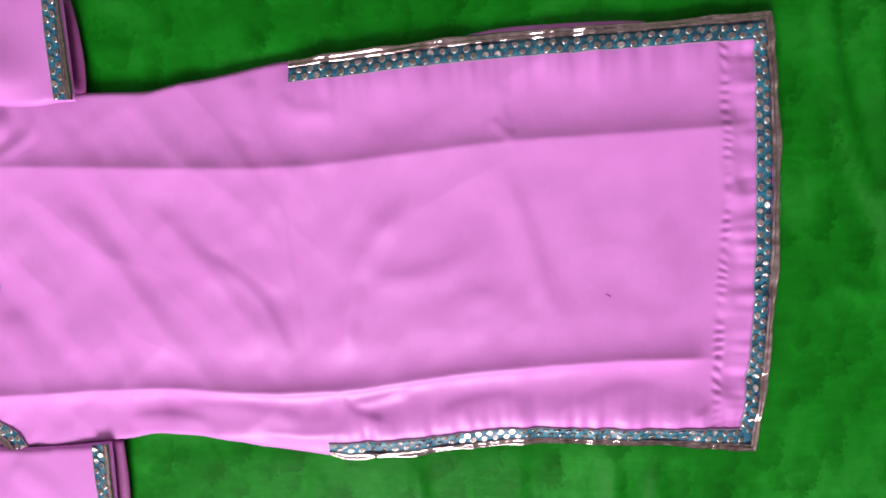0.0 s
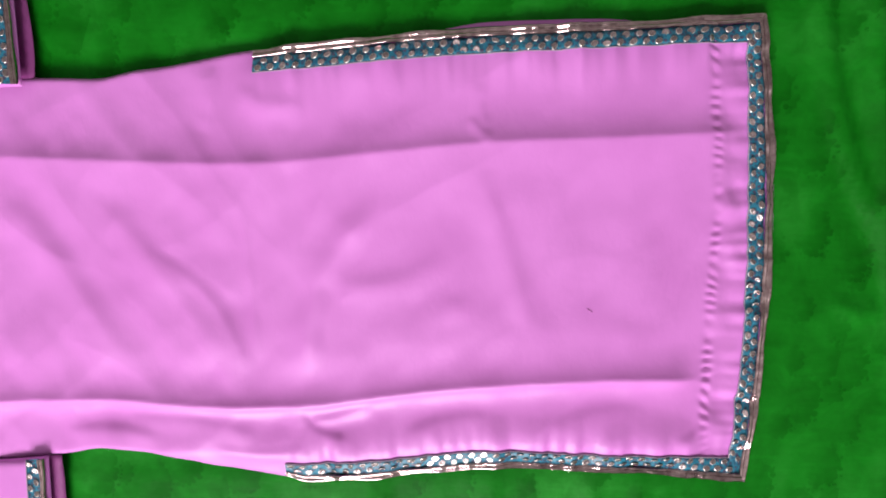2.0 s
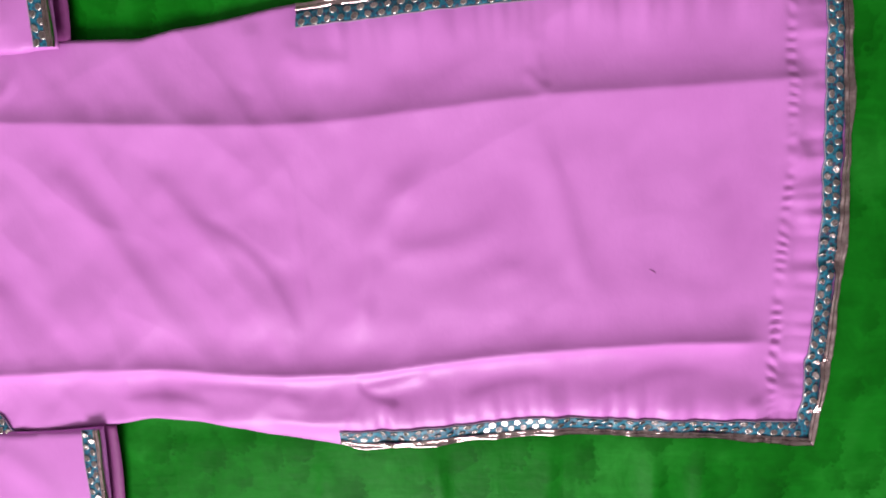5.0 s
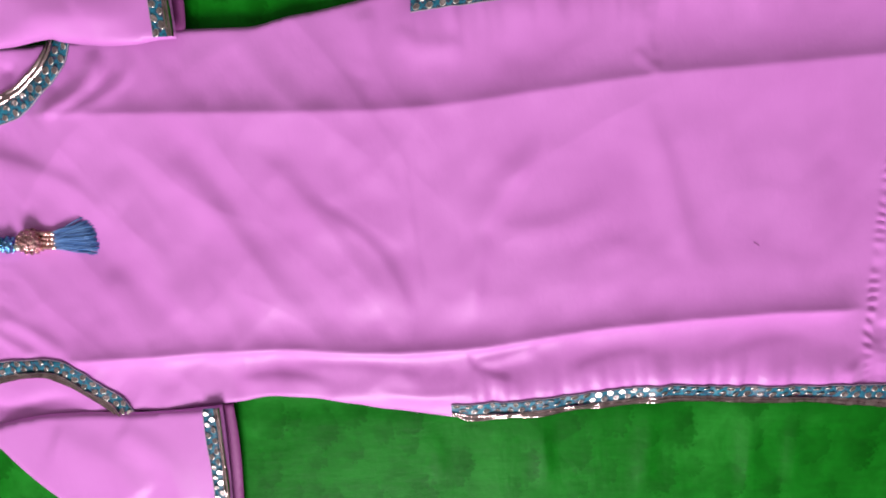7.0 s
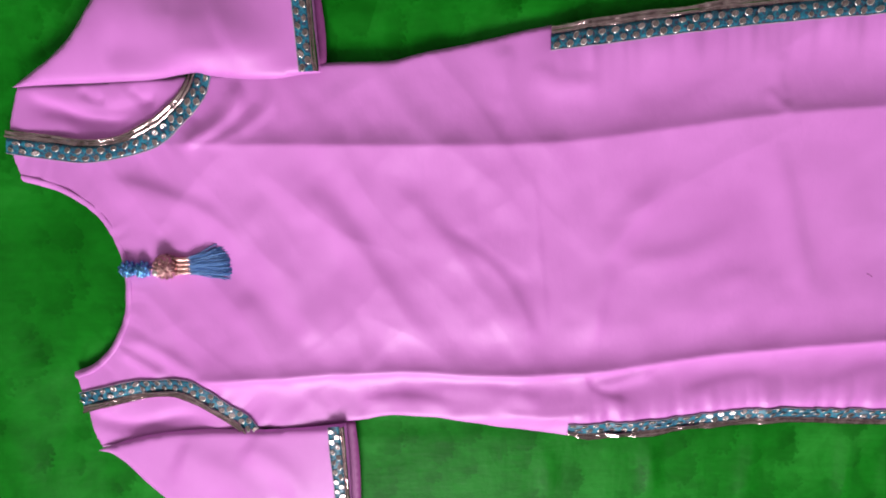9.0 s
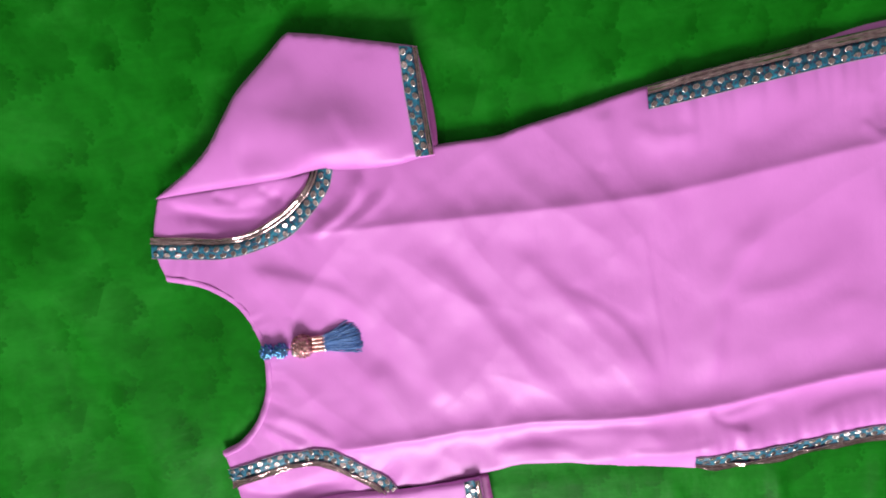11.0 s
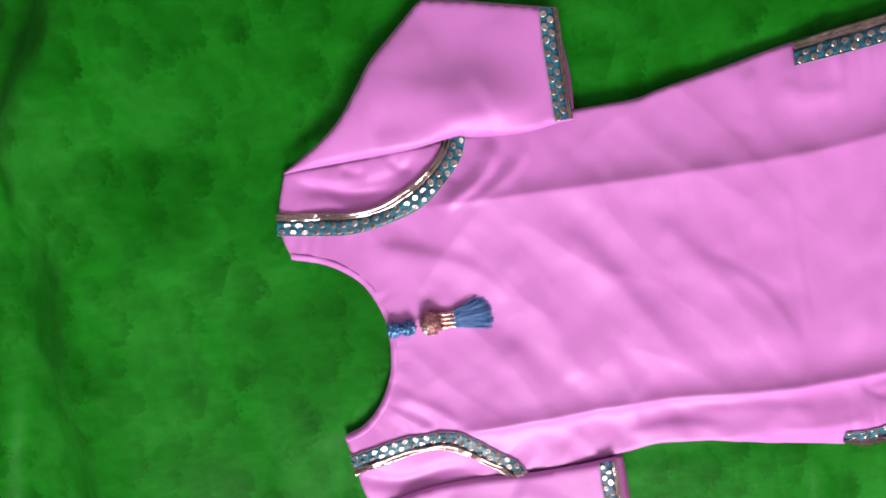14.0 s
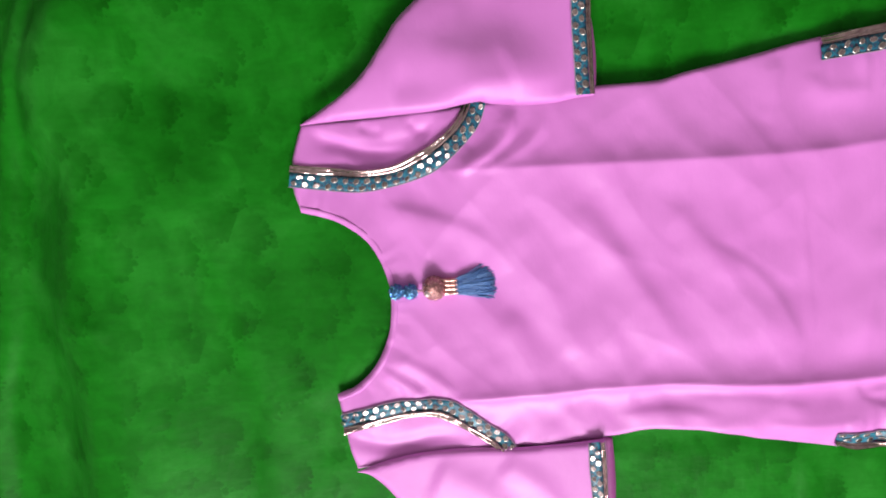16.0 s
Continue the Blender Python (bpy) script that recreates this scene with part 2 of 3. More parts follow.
def band(name, a, b, height, lift, mat, parent, label="", rows=6, wave=0.0, seed=0.0, crown=0.0006, twist=0.0):
    """A ribbon between two curves, laid on a surface, slightly crowned, with closed edges."""
    n = max(8, int(length(a) / 0.003))
    a, b = along(a, n), along(b, n)
    v = np.linspace(0, 1, rows)
    p = (a[:, None] * (1 - v)[None, :, None] + b[:, None] * v[None, :, None]).reshape(-1, 2)
    z = height(p) + lift + np.tile(crown * (1 - (2 * v - 1) ** 2) if crown > 0 else -crown * np.abs(np.sin(2 * np.pi * v)), n)
    if wave:
        z = z + wave * crumple(p, 55.0, seed) + 0.5 * wave * crumple(p, 140.0, seed + 3)
    if twist:
        z = z + np.repeat([twist * noise.noise((26 * x + seed, 26 * y, seed)) for x, y in a], rows) * np.tile(2 * v - 1, n)
    top = np.c_[p, z]
    rim = np.c_[np.vstack([p.reshape(n, rows, 2)[:, 0], p.reshape(n, rows, 2)[:, -1]]), 0 * np.r_[:2 * n]]
    rim[:, 2] = np.r_[z.reshape(n, rows)[:, 0], z.reshape(n, rows)[:, -1]] - 0.0012
    verts, faces, k = np.vstack([top, rim]), [], n * rows
    flip = np.cross(np.r_[a[1] - a[0], 0], np.r_[b[0] - a[0], 0])[2] < 0
    for i in range(n - 1):
        for j in range(rows - 1):
            faces.append((i * rows + j, (i + 1) * rows + j, (i + 1) * rows + j + 1, i * rows + j + 1))
        faces.append((k + i, k + i + 1, (i + 1) * rows, i * rows))
        faces.append((i * rows + rows - 1, (i + 1) * rows + rows - 1, k + n + i + 1, k + n + i))
    return mesh_part(name, verts, [f[::-1] for f in faces] if flip else faces, mat, parent, label)


def tube(bm, path, radius, sides=6, taper=1.0):
    """A round cord along a path of 3D points."""
    path, rings = [Vector(q) for q in path], []
    for i, q in enumerate(path):
        way = (path[min(i + 1, len(path) - 1)] - path[max(i - 1, 0)]).normalized()
        x = way.orthogonal() if abs(way.z) > 0.95 else way.cross(Vector((0, 0, 1))).normalized()
        y = way.cross(x)
        r = radius * (1 + (taper - 1) * i / (len(path) - 1))
        rings.append([bm.verts.new(q + r * (math.cos(t) * x + math.sin(t) * y)) for t in (2 * math.pi * s / sides for s in range(sides))])
    for one, two in zip(rings, rings[1:]):
        for s in range(sides):
            bm.faces.new((one[s], one[(s + 1) % sides], two[(s + 1) % sides], two[s]))
    bm.faces.new(rings[0][::-1])
    bm.faces.new(rings[-1])


# ---- the room, out of view, and its window ----
def slab(name, lo, hi, mat, label, hole=None):
    bm = bmesh.new()
    boxes = [(lo, hi)]
    if hole:
        (x0, z0), (x1, z1) = hole
        boxes = [(lo, (x0, hi[1], hi[2])), ((x1, lo[1], lo[2]), hi), ((x0, lo[1], lo[2]), (x1, hi[1], z0)), ((x0, lo[1], z1), (x1, hi[1], hi[2]))]
    for a, b in boxes:
        m = Matrix.Translation((Vector(a) + Vector(b)) / 2) @ Matrix.Diagonal((*(Vector(b) - Vector(a)), 1))
        bmesh.ops.create_cube(bm, size=1, matrix=m)
    return tagged(part(name, bm, mat, None, label, False), category=name.split("_")[0], kind="structure")


BASE = -0.024
slab("floor", (-3.0, -2.3, BASE - 0.1), (2.4, 2.3, BASE), FLOOR, "grey cement floor under the green cloth")
slab("wall_south", (-3.0, -2.45, BASE), (2.4, -2.3, 2.9), WALL, "plain painted wall with a window opening", ((-1.22, 1.23), (0.42, 2.47)))
slab("wall_north", (-3.0, 2.3, BASE), (2.4, 2.45, 2.9), WALL, "plain painted room wall")
slab("wall_west", (-3.15, -2.45, BASE), (-3.0, 2.45, 2.9), WALL, "plain painted room wall")
slab("wall_east", (2.4, -2.45, BASE), (2.55, 2.45, 2.9), WALL, "plain painted room wall")
slab("ceiling", (-3.15, -2.45, 2.9), (2.55, 2.45, 3.0), WALL, "plain painted room ceiling")


# ---- green cloth spread on the floor ----
def sheet_height(p):
    z = -0.0085 + 0.0022 * crumple(p, 3.2, 1.0) + 0.0010 * crumple(p, 11.0, 5.0)
    q = np.stack([p[:, 0] + 0.18 * p[:, 1], 0.3 * p[:, 1]], 1)
    z += smooth((-0.45 - p[:, 0]) / 0.2) * (0.0036 * crumple(q, 17.0, 3.0) + 0.0014 * crumple(q, 40.0, 6.0))
    brow = [(-0.66, 0.9), (-0.715, 0.6), (-0.789, 0.491), (-0.81, 0.432), (-0.785, 0.347), (-0.814, 0.208), (-0.811, 0.095), (-0.817, 0.007), (-0.84, -0.15), (-0.86, -0.4)]
    z += ridge(p, brow, 0.056, 0.13, 0.060, 0.04)
    crest = [(-0.74, 0.90), (-0.80, 0.64), (-0.855, 0.50), (-0.893, 0.40), (-0.922, 0.28), (-0.94, 0.174), (-0.977, 0.077), (-1.0, -0.1), (-1.02, -0.40)]
    z += ridge(p, crest, 0.010, 0.010, 0.022, 0.04)
    z += ridge(p, [(-0.88, 0.80), (-1.0, 0.42), (-1.04, 0.15), (-1.10, -0.3)], 0.020, 0.05, 0.05)
    pleat = [(-0.72, 0.80), (-0.696, 0.496), (-0.683, 0.412), (-0.678, 0.344), (-0.643, 0.18), (-0.633, 0.10), (-0.63, 0.0), (-0.63, -0.3)]
    z += ridge(p, pleat, 0.009, 0.05, 0.030)
    z += ridge(p, [(0.50, 0.80), (0.530, 0.477), (0.543, 0.403), (0.566, 0.333), (0.587, 0.284), (0.614, 0.229), (0.66, 0.05), (0.68, -0.2)], 0.009, 0.016, 0.008)
    z += ridge(p, [(0.54, 0.80), (0.568, 0.476), (0.578, 0.408), (0.594, 0.356), (0.608, 0.302), (0.64, 0.18), (0.70, -0.2)], 0.022, 0.040, 0.011)
    z += ridge(p, [(-0.13, 0.80), (-0.145, 0.55), (-0.15, 0.43)], 0.004, 0.006, 0.012)
    for x, y, lean, long, high in ((0.10, -0.055, 0.1, 0.05, 0.005), (0.215, -0.060, -0.1, 0.06, 0.004), (0.325, -0.055, 0.05, 0.07, 0.006), (0.375, -0.060, 0.0, 0.06, 0.005), (-0.02, -0.06, 0.1, 0.04, 0.003)):
        z += ridge(p, [(x - lean * long, y + long), (x, y), (x + lean * long, y - long)], high, 0.007, 0.010, 0.4)
    for x, y in ((0.575, 0.176), (0.588, 0.166), (0.602, 0.172), (-0.83, 0.20), (-0.80, 0.185)):
        z += ridge(p, [(x - 0.012, y + 0.014), (x, y), (x + 0.016, y - 0.010)], 0.004, 0.006, 0.007, 0.4)
    under = smooth((p[:, 0] + 0.60) / 0.03) * smooth((0.50 - p[:, 0]) / 0.03) * smooth((p[:, 1] + 0.02) / 0.03) * smooth((0.45 - p[:, 1]) / 0.03)
    neck_hole = smooth((0.13 - np.hypot(p[:, 0] + 0.58, p[:, 1] - 0.185)) / 0.03)
    z -= 0.003 * under * (1 - neck_hole)
    border = np.minimum(np.minimum(p[:, 0] + 1.35, 1.05 - p[:, 0]), np.minimum(p[:, 1] + 0.55, 1.1 - p[:, 1]))
    z = BASE + 0.002 + (z - BASE - 0.002) * smooth(border / 0.2)
    return np.maximum(z, BASE + 0.0015)


nx, ny = 330, 230
gx, gy = np.meshgrid(np.linspace(-1.35, 1.05, nx), np.linspace(-0.55, 1.1, ny))
flat = np.stack([gx.ravel(), gy.ravel()], 1)
quads = [(j * nx + i, j * nx + i + 1, (j + 1) * nx + i + 1, (j + 1) * nx + i) for j in range(ny - 1) for i in range(nx - 1)]
spread = tagged(mesh_part("green_cloth", np.c_[flat, sheet_height(flat)], quads, GREEN), "bright green patterned cloth spread flat with soft wrinkles", "cloth")

thickness = spread.modifiers.new("thickness", "SOLIDIFY")
thickness.thickness, thickness.offset = 0.001, -1

# ---- the kurta ----
kurta = tagged(new("kurta"), "pink satin kurta with teal sequinned trims, laid flat on green cloth", "kurta")

TOP = [(-0.30, 0.398), (-0.243, 0.401), (-0.185, 0.401), (-0.154, 0.407), (-0.093, 0.417), (-0.026, 0.429), (0.087, 0.442), (0.188, 0.451), (0.281, 0.454), (0.379, 0.460), (0.474, 0.467)]
HEM = [(0.474, 0.467), (0.481, 0.409), (0.490, 0.345), (0.493, 0.304), (0.494, 0.201), (0.491, 0.094), (0.487, 0.042), (0.481, -0.012)]
LOW = [(0.481, -0.012), (0.408, -0.004), (0.350, -0.001), (0.291, 0.000), (0.232, 0.003), (0.172, -0.003), (0.077, -0.013), (0.034, -0.016), (-0.003, -0.011), (-0.070, 0.000), (-0.108, 0.010), (-0.147, 0.018), (-0.195, 0.020), (-0.235, 0.012), (-0.30, 0.005)]
NECK = [(-0.554, 0.078), (-0.531, 0.087), (-0.509, 0.106), (-0.494, 0.129), (-0.484, 0.155), (-0.480, 0.188), (-0.483, 0.214), (-0.493, 0.241), (-0.507, 0.261), (-0.530, 0.278), (-0.551, 0.287), (-0.572, 0.293)]
STRAP_LOW = [(-0.540, -0.018), (-0.546, 0.007), (-0.550, 0.032), (-0.554, 0.078)]
STRAP_TOP = [(-0.572, 0.293), (-0.578, 0.319), (-0.576, 0.346), (-0.570, 0.367), (-0.561, 0.388)]
CREASE_TOP = [(-0.43, 0.327), (-0.308, 0.323), (-0.110, 0.317), (-0.009, 0.318), (0.085, 0.327), (0.204, 0.339), (0.324, 0.344), (0.465, 0.351)]
CREASE_LOW = [(-0.43, 0.066), (-0.313, 0.071), (-0.189, 0.075), (-0.067, 0.069), (0.024, 0.071), (0.114, 0.083), (0.203, 0.092), (0.328, 0.100), (0.437, 0.100)]
SEAM = [(0.424, 0.445), (0.430, 0.350), (0.436, 0.276), (0.435, 0.196), (0.434, 0.121), (0.433, 0.01)]

body_line = np.vstack([spline(TOP, 0.004), spline(HEM, 0.004)[1:], spline(LOW, 0.004)[1:], spline([(-0.30, 0.005), (-0.42, 0.0), (-0.540, -0.018)], 0.004)[1:],
                       spline(STRAP_LOW, 0.004)[1:], spline(NECK, 0.003)[1:], spline(STRAP_TOP, 0.004)[1:], spline([(-0.561, 0.388), (-0.42, 0.392), (-0.30, 0.398)], 0.004)[1:-1]])

RIPPLES = [  # soft folds of the front: curve, height, width left, width right
    ([(-0.30, 0.30), (-0.243, 0.235), (-0.20, 0.17), (-0.16, 0.10)], 0.0036, 0.014, 0.026),
    ([(-0.215, 0.297), (-0.165, 0.255), (-0.125, 0.205), (-0.092, 0.155), (-0.055, 0.105)], 0.0033, 0.014, 0.026),
    ([(-0.150, 0.235), (-0.085, 0.187), (-0.052, 0.135), (-0.040, 0.095)], 0.0034, 0.010, 0.022),
    ([(0.100, 0.295), (0.048, 0.215), (0.032, 0.178), (0.022, 0.085)], 0.0036, 0.012, 0.016),
    ([(0.186, 0.325), (0.214, 0.265), (0.234, 0.200), (0.253, 0.140)], 0.0026, 0.012, 0.018),
    ([(0.040, 0.190), (0.110, 0.196), (0.170, 0.228)], 0.0022, 0.014, 0.018),
    ([(0.105, 0.120), (0.150, 0.165), (0.200, 0.175)], 0.0018, 0.014, 0.016),
    ([(-0.043, 0.295), (-0.030, 0.160), (-0.027, 0.105)], 0.0006, 0.004, 0.006),
    ([(-0.37, 0.29), (-0.32, 0.22), (-0.29, 0.14), (-0.265, 0.09)], 0.0030, 0.016, 0.026),
    ([(-0.50, 0.295), (-0.43, 0.275), (-0.37, 0.245), (-0.33, 0.19)], 0.0034, 0.010, 0.018),
    ([(-0.36, 0.17), (-0.33, 0.12), (-0.32, 0.08)], 0.0020, 0.012, 0.018),
    ([(-0.49, 0.125), (-0.45, 0.10), (-0.41, 0.068)], 0.0026, 0.007, 0.010),
    ([(-0.50, 0.108), (-0.47, 0.085), (-0.445, 0.068)], 0.0022, 0.006, 0.008),
    ([(-0.338, 0.392), (-0.336, 0.366), (-0.360, 0.342), (-0.402, 0.321)], 0.0050, 0.006, 0.012),
    ([(-0.308, 0.392), (-0.306, 0.362), (-0.336, 0.338), (-0.378, 0.322)], 0.0030, 0.007, 0.012),
    ([(0.012, 0.072), (0.020, 0.050), (0.042, 0.038), (0.070, 0.032)], 0.0024, 0.006, 0.014),
    ([(0.022, 0.052), (0.055, 0.058), (0.095, 0.070)], 0.0024, 0.006, 0.008),
    ([(-0.24, 0.035), (-0.18, 0.042), (-0.12, 0.032)], 0.0018, 0.007, 0.010),
    ([(-0.17, 0.052), (-0.09, 0.050), (-0.02, 0.035)], 0.0020, 0.008, 0.012),
    ([(-0.08, 0.025), (-0.02, 0.018), (0.03, 0.026)], 0.0014, 0.006, 0.008),
    ([(0.12, 0.035), (0.16, 0.052), (0.22, 0.060)], 0.0016, 0.008, 0.012),
    ([(0.26, 0.040), (0.32, 0.062), (0.38, 0.066)], 0.0016, 0.010, 0.014),
    ([(0.40, 0.030), (0.425, 0.040), (0.440, 0.070)], 0.0024, 0.006, 0.010),
    ([(-0.066, 0.415), (-0.070, 0.38), (-0.078, 0.345)], 0.0022, 0.008, 0.012),
    ([(-0.045, 0.395), (-0.020, 0.375), (0.03, 0.372)], 0.0024, 0.010, 0.014),
    ([(0.185, 0.365), (0.198, 0.350), (0.212, 0.341)], 0.0013, 0.005, 0.006),
    ([(0.200, 0.400), (0.196, 0.375), (0.205, 0.350)], 0.0011, 0.006, 0.008),
    ([(-0.565, 0.378), (-0.52, 0.362), (-0.45, 0.362), (-0.40, 0.385)], -0.0030, 0.008, 0.012),
    ([(-0.555, 0.380), (-0.525, 0.366), (-0.490, 0.352), (-0.440, 0.350)], -0.0034, 0.005, 0.009),
    ([(-0.500, 0.384), (-0.486, 0.374), (-0.470, 0.372)], -0.0020, 0.005, 0.006),
    ([(-0.445, 0.384), (-0.435, 0.372), (-0.420, 0.370)], -0.0018, 0.005, 0.006),
    ([(-0.56, 0.035), (-0.50, 0.010), (-0.44, 0.020), (-0.40, 0.012)], -0.0044, 0.010, 0.010),
]
TRIM_EDGES = [[(-0.026, 0.405), (0.086, 0.415), (0.181, 0.423), (0.322, 0.430), (0.456, 0.437)],
              [(0.457, 0.437), (0.466, 0.287), (0.469, 0.202), (0.462, 0.016)],
              [(-0.001, 0.008), (0.113, 0.014), (0.231, 0.024), (0.349, 0.020), (0.462, 0.016)]]


PUCKERED = [(e, 0.0036, 0.024, 12.0) for e in TRIM_EDGES] + [(NECK, 0.0014, 0.022, 11.0), ([(-0.581, 0.322), (-0.498, 0.310), (-0.418, 0.327), (-0.360, 0.393)], 0.0016, 0.02, 8.0),
                                                       ([(-0.552, 0.054), (-0.493, 0.067), (-0.421, 0.066), (-0.348, 0.002)], 0.0016, 0.02, 8.0)]


def body_height(p):
    z = 0.0020 * crumple(p, 9.0, 2.0) + 0.0010 * crumple(p, 26.0, 7.0)
    q = np.stack([0.8 * p[:, 0] + 0.6 * p[:, 1], 0.35 * (0.8 * p[:, 1] - 0.6 * p[:, 0])], 1)
    z += smooth((0.16 - p[:, 0]) / 0.30) * (0.0042 * (0.3 - np.abs(crumple(q, 15.0, 14.0))) + 0.0010 * crumple(q, 45.0, 15.0))
    q = np.stack([0.7 * p[:, 0] - 0.7 * p[:, 1], 0.4 * (0.7 * p[:, 0] + 0.7 * p[:, 1])], 1)
    z += 0.0030 * (0.3 - np.abs(crumple(q, 13.0, 17.0))) + 0.0008 * crumple(q, 40.0, 18.0)
    z += ridge(p, CREASE_TOP, 0.0105, 0.022, 0.06, 0.05, True)
    z += ridge(p, CREASE_LOW, 0.0105, 0.018, 0.010, 0.05, True)
    z += ridge(p, [(-0.24, 0.024), (-0.10, 0.024), (0.05, 0.020), (0.20, 0.034), (0.33, 0.034), (0.45, 0.030)], 0.0100, 0.028, 0.020, 0.1)
    z += ridge(p, [(-0.06, 0.396), (0.086, 0.412), (0.181, 0.420), (0.322, 0.427), (0.456, 0.434)], 0.0060, 0.020, 0.035, 0.1)
    z += ridge(p, [(-0.42, 0.11), (-0.20, 0.13), (0.02, 0.125), (0.20, 0.15), (0.43, 0.15)], 0.0034, 0.05, 0.03, 0.1)
    for points, high, left, right in RIPPLES:
        z += ridge(p, points, 1.05 * high, left, right, 0.25)
    for k, (edge, high, wide, often) in enumerate(PUCKERED):
        s, u = nearest(p, along(spline(edge), 30))
        g = np.stack([u * often, 0 * u + 3.7 * k], 1)
        z += high * np.exp(-((s / wide) ** 2)) * (crumple(g, 1.7, 31.0) + 0.6 * crumple(g, 3.7, 33.0))
    s, u = nearest(p, along(spline(SEAM), 40))
    pucker = np.sin(p[:, 1] * 560 + 9 * crumple(p, 22.0, 4.0))
    z += np.exp(-((s / 0.0045) ** 2)) * (0.0013 * pucker * (0.35 + 2.2 * crumple(p, 24.0, 9.0)) - 0.0006)
    z += 0.0045 * np.exp(-(((s - 0.015) / 0.013) ** 2)) * crumple(p, 34.0, 12.0)
    return z


def back_height(p):
    return -0.0058 + 0.0005 * crumple(p, 12.0, 8.0)


back_line = np.vstack([spline([(-0.30, 0.397), (-0.243, 0.400), (-0.185, 0.400), (-0.154, 0.406), (-0.026, 0.427), (0.087, 0.440), (0.150, 0.449), (0.200, 0.4575), (0.263, 0.4605), (0.320, 0.4615), (0.390, 0.459), (0.472, 0.465)], 0.006),
                       spline([(0.472, 0.465), (0.484, 0.36), (0.496, 0.30), (0.498, 0.18), (0.492, 0.06), (0.484, -0.014)], 0.006)[1:],
                       spline([(0.484, -0.014), (0.35, -0.001), (0.232, 0.003), (0.077, -0.014), (-0.070, 0.0), (-0.195, 0.018), (-0.30, 0.005)], 0.006)[1:-1]])
cloth("back_panel", back_line, back_height, 0.009, PINK, kurta, "back panel edge showing at the side slit", 0.001, 0.004)
cloth("front_panel", body_line, body_height, 0.0028, PINK, kurta)


# sleeves, folded over the front
def sleeve_height(p):
    z = 0.0060 + 0.0018 * crumple(p, 9.0, 20.0) + 0.0085 * smooth((p[:, 0] + 0.43) / 0.16) * np.where(p[:, 1] > 0.2, 1.0, 0.35)
    z += ridge(p, [(-0.46, 0.42), (-0.39, 0.41), (-0.33, 0.43)], -0.0050, 0.02, 0.022)
    z += ridge(p, [(-0.50, 0.404), (-0.42, 0.408), (-0.36, 0.414), (-0.30, 0.404)], 0.0150, 0.050, 0.03, 0.35)
    z += ridge(p, [(-0.575, 0.380), (-0.53, 0.400), (-0.49, 0.425), (-0.455, 0.462), (-0.40, 0.52)], 0.0100, 0.03, 0.035, 0.40)
    z += ridge(p, [(-0.42, 0.398), (-0.37, 0.412), (-0.33, 0.414), (-0.27, 0.400)], 0.011, 0.036, 0.02, 0.35)
    z += ridge(p, [(-0.405, 0.52), (-0.385, 0.47), (-0.40, 0.42)], 0.0040, 0.014, 0.03, 0.3)
    z += ridge(p, [(-0.31, 0.505), (-0.30, 0.45), (-0.295, 0.40)], 0.0010, 0.014, 0.016)
    z += ridge(p, [(-0.45, -0.02), (-0.39, -0.05), (-0.35, -0.10)], 0.0036, 0.02, 0.03)
    z += ridge(p, [(-0.37, -0.01), (-0.32, -0.05), (-0.30, -0.11)], 0.0034, 0.016, 0.02)
    return z


SLEEVE_TOP = [spline([(-0.561, 0.386), (-0.533, 0.401), (-0.512, 0.412), (-0.485, 0.433), (-0.463, 0.459), (-0.446, 0.482), (-0.423, 0.503), (-0.393, 0.528), (-0.382, 0.534)]),
              spline([(-0.382, 0.534), (-0.347, 0.526), (-0.308, 0.515), (-0.252, 0.500)]),
              spline([(-0.252, 0.500), (-0.251, 0.464), (-0.250, 0.418), (-0.249, 0.390)]),
              spline([(-0.249, 0.390), (-0.268, 0.389), (-0.290, 0.386), (-0.320, 0.386), (-0.356, 0.390), (-0.366, 0.393), (-0.383, 0.392), (-0.424, 0.388), (-0.511, 0.387), (-0.561, 0.386)])]
SLEEVE_LOW = [spline([(-0.251, -0.128), (-0.30, -0.140), (-0.352, -0.152)]),
              spline([(-0.352, -0.152), (-0.40, -0.130), (-0.44, -0.108), (-0.468, -0.084), (-0.491, -0.059), (-0.508, -0.037), (-0.525, -0.022), (-0.540, -0.018)]),
              spline([(-0.540, -0.018), (-0.507, -0.006), (-0.465, 0.003), (-0.412, 0.007), (-0.353, 0.006), (-0.295, 0.009), (-0.262, 0.012), (-0.250, 0.013)]),
              spline([(-0.250, 0.013), (-0.249, -0.026), (-0.250, -0.087), (-0.251, -0.128)])]
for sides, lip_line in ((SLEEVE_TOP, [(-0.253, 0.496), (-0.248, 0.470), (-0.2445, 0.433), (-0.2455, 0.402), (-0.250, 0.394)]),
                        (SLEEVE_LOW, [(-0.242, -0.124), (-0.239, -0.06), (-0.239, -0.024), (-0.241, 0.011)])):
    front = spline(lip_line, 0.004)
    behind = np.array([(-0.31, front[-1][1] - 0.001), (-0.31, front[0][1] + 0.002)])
    # inner layer under the cuff; its dark colour includes the shade there
    cloth("sleeve_lining", np.vstack([front, behind]), lambda p: 0 * p[:, 0] + 0.0005, 0.006, INSIDE, kurta, "inner layer of the cuff, coloured darker for shade", 0.001, 0.003)
    cloth("sleeve", np.vstack([s[:-1] for s in sides]), sleeve_height, 0.0045, PINK, kurta, "", 0.0035, 0.008)

# neck binding
neck = spline(NECK)
turn = np.gradient(neck, axis=0)
turn = np.stack([turn[:, 1], -turn[:, 0]], 1) / np.linalg.norm(turn, axis=1)[:, None]


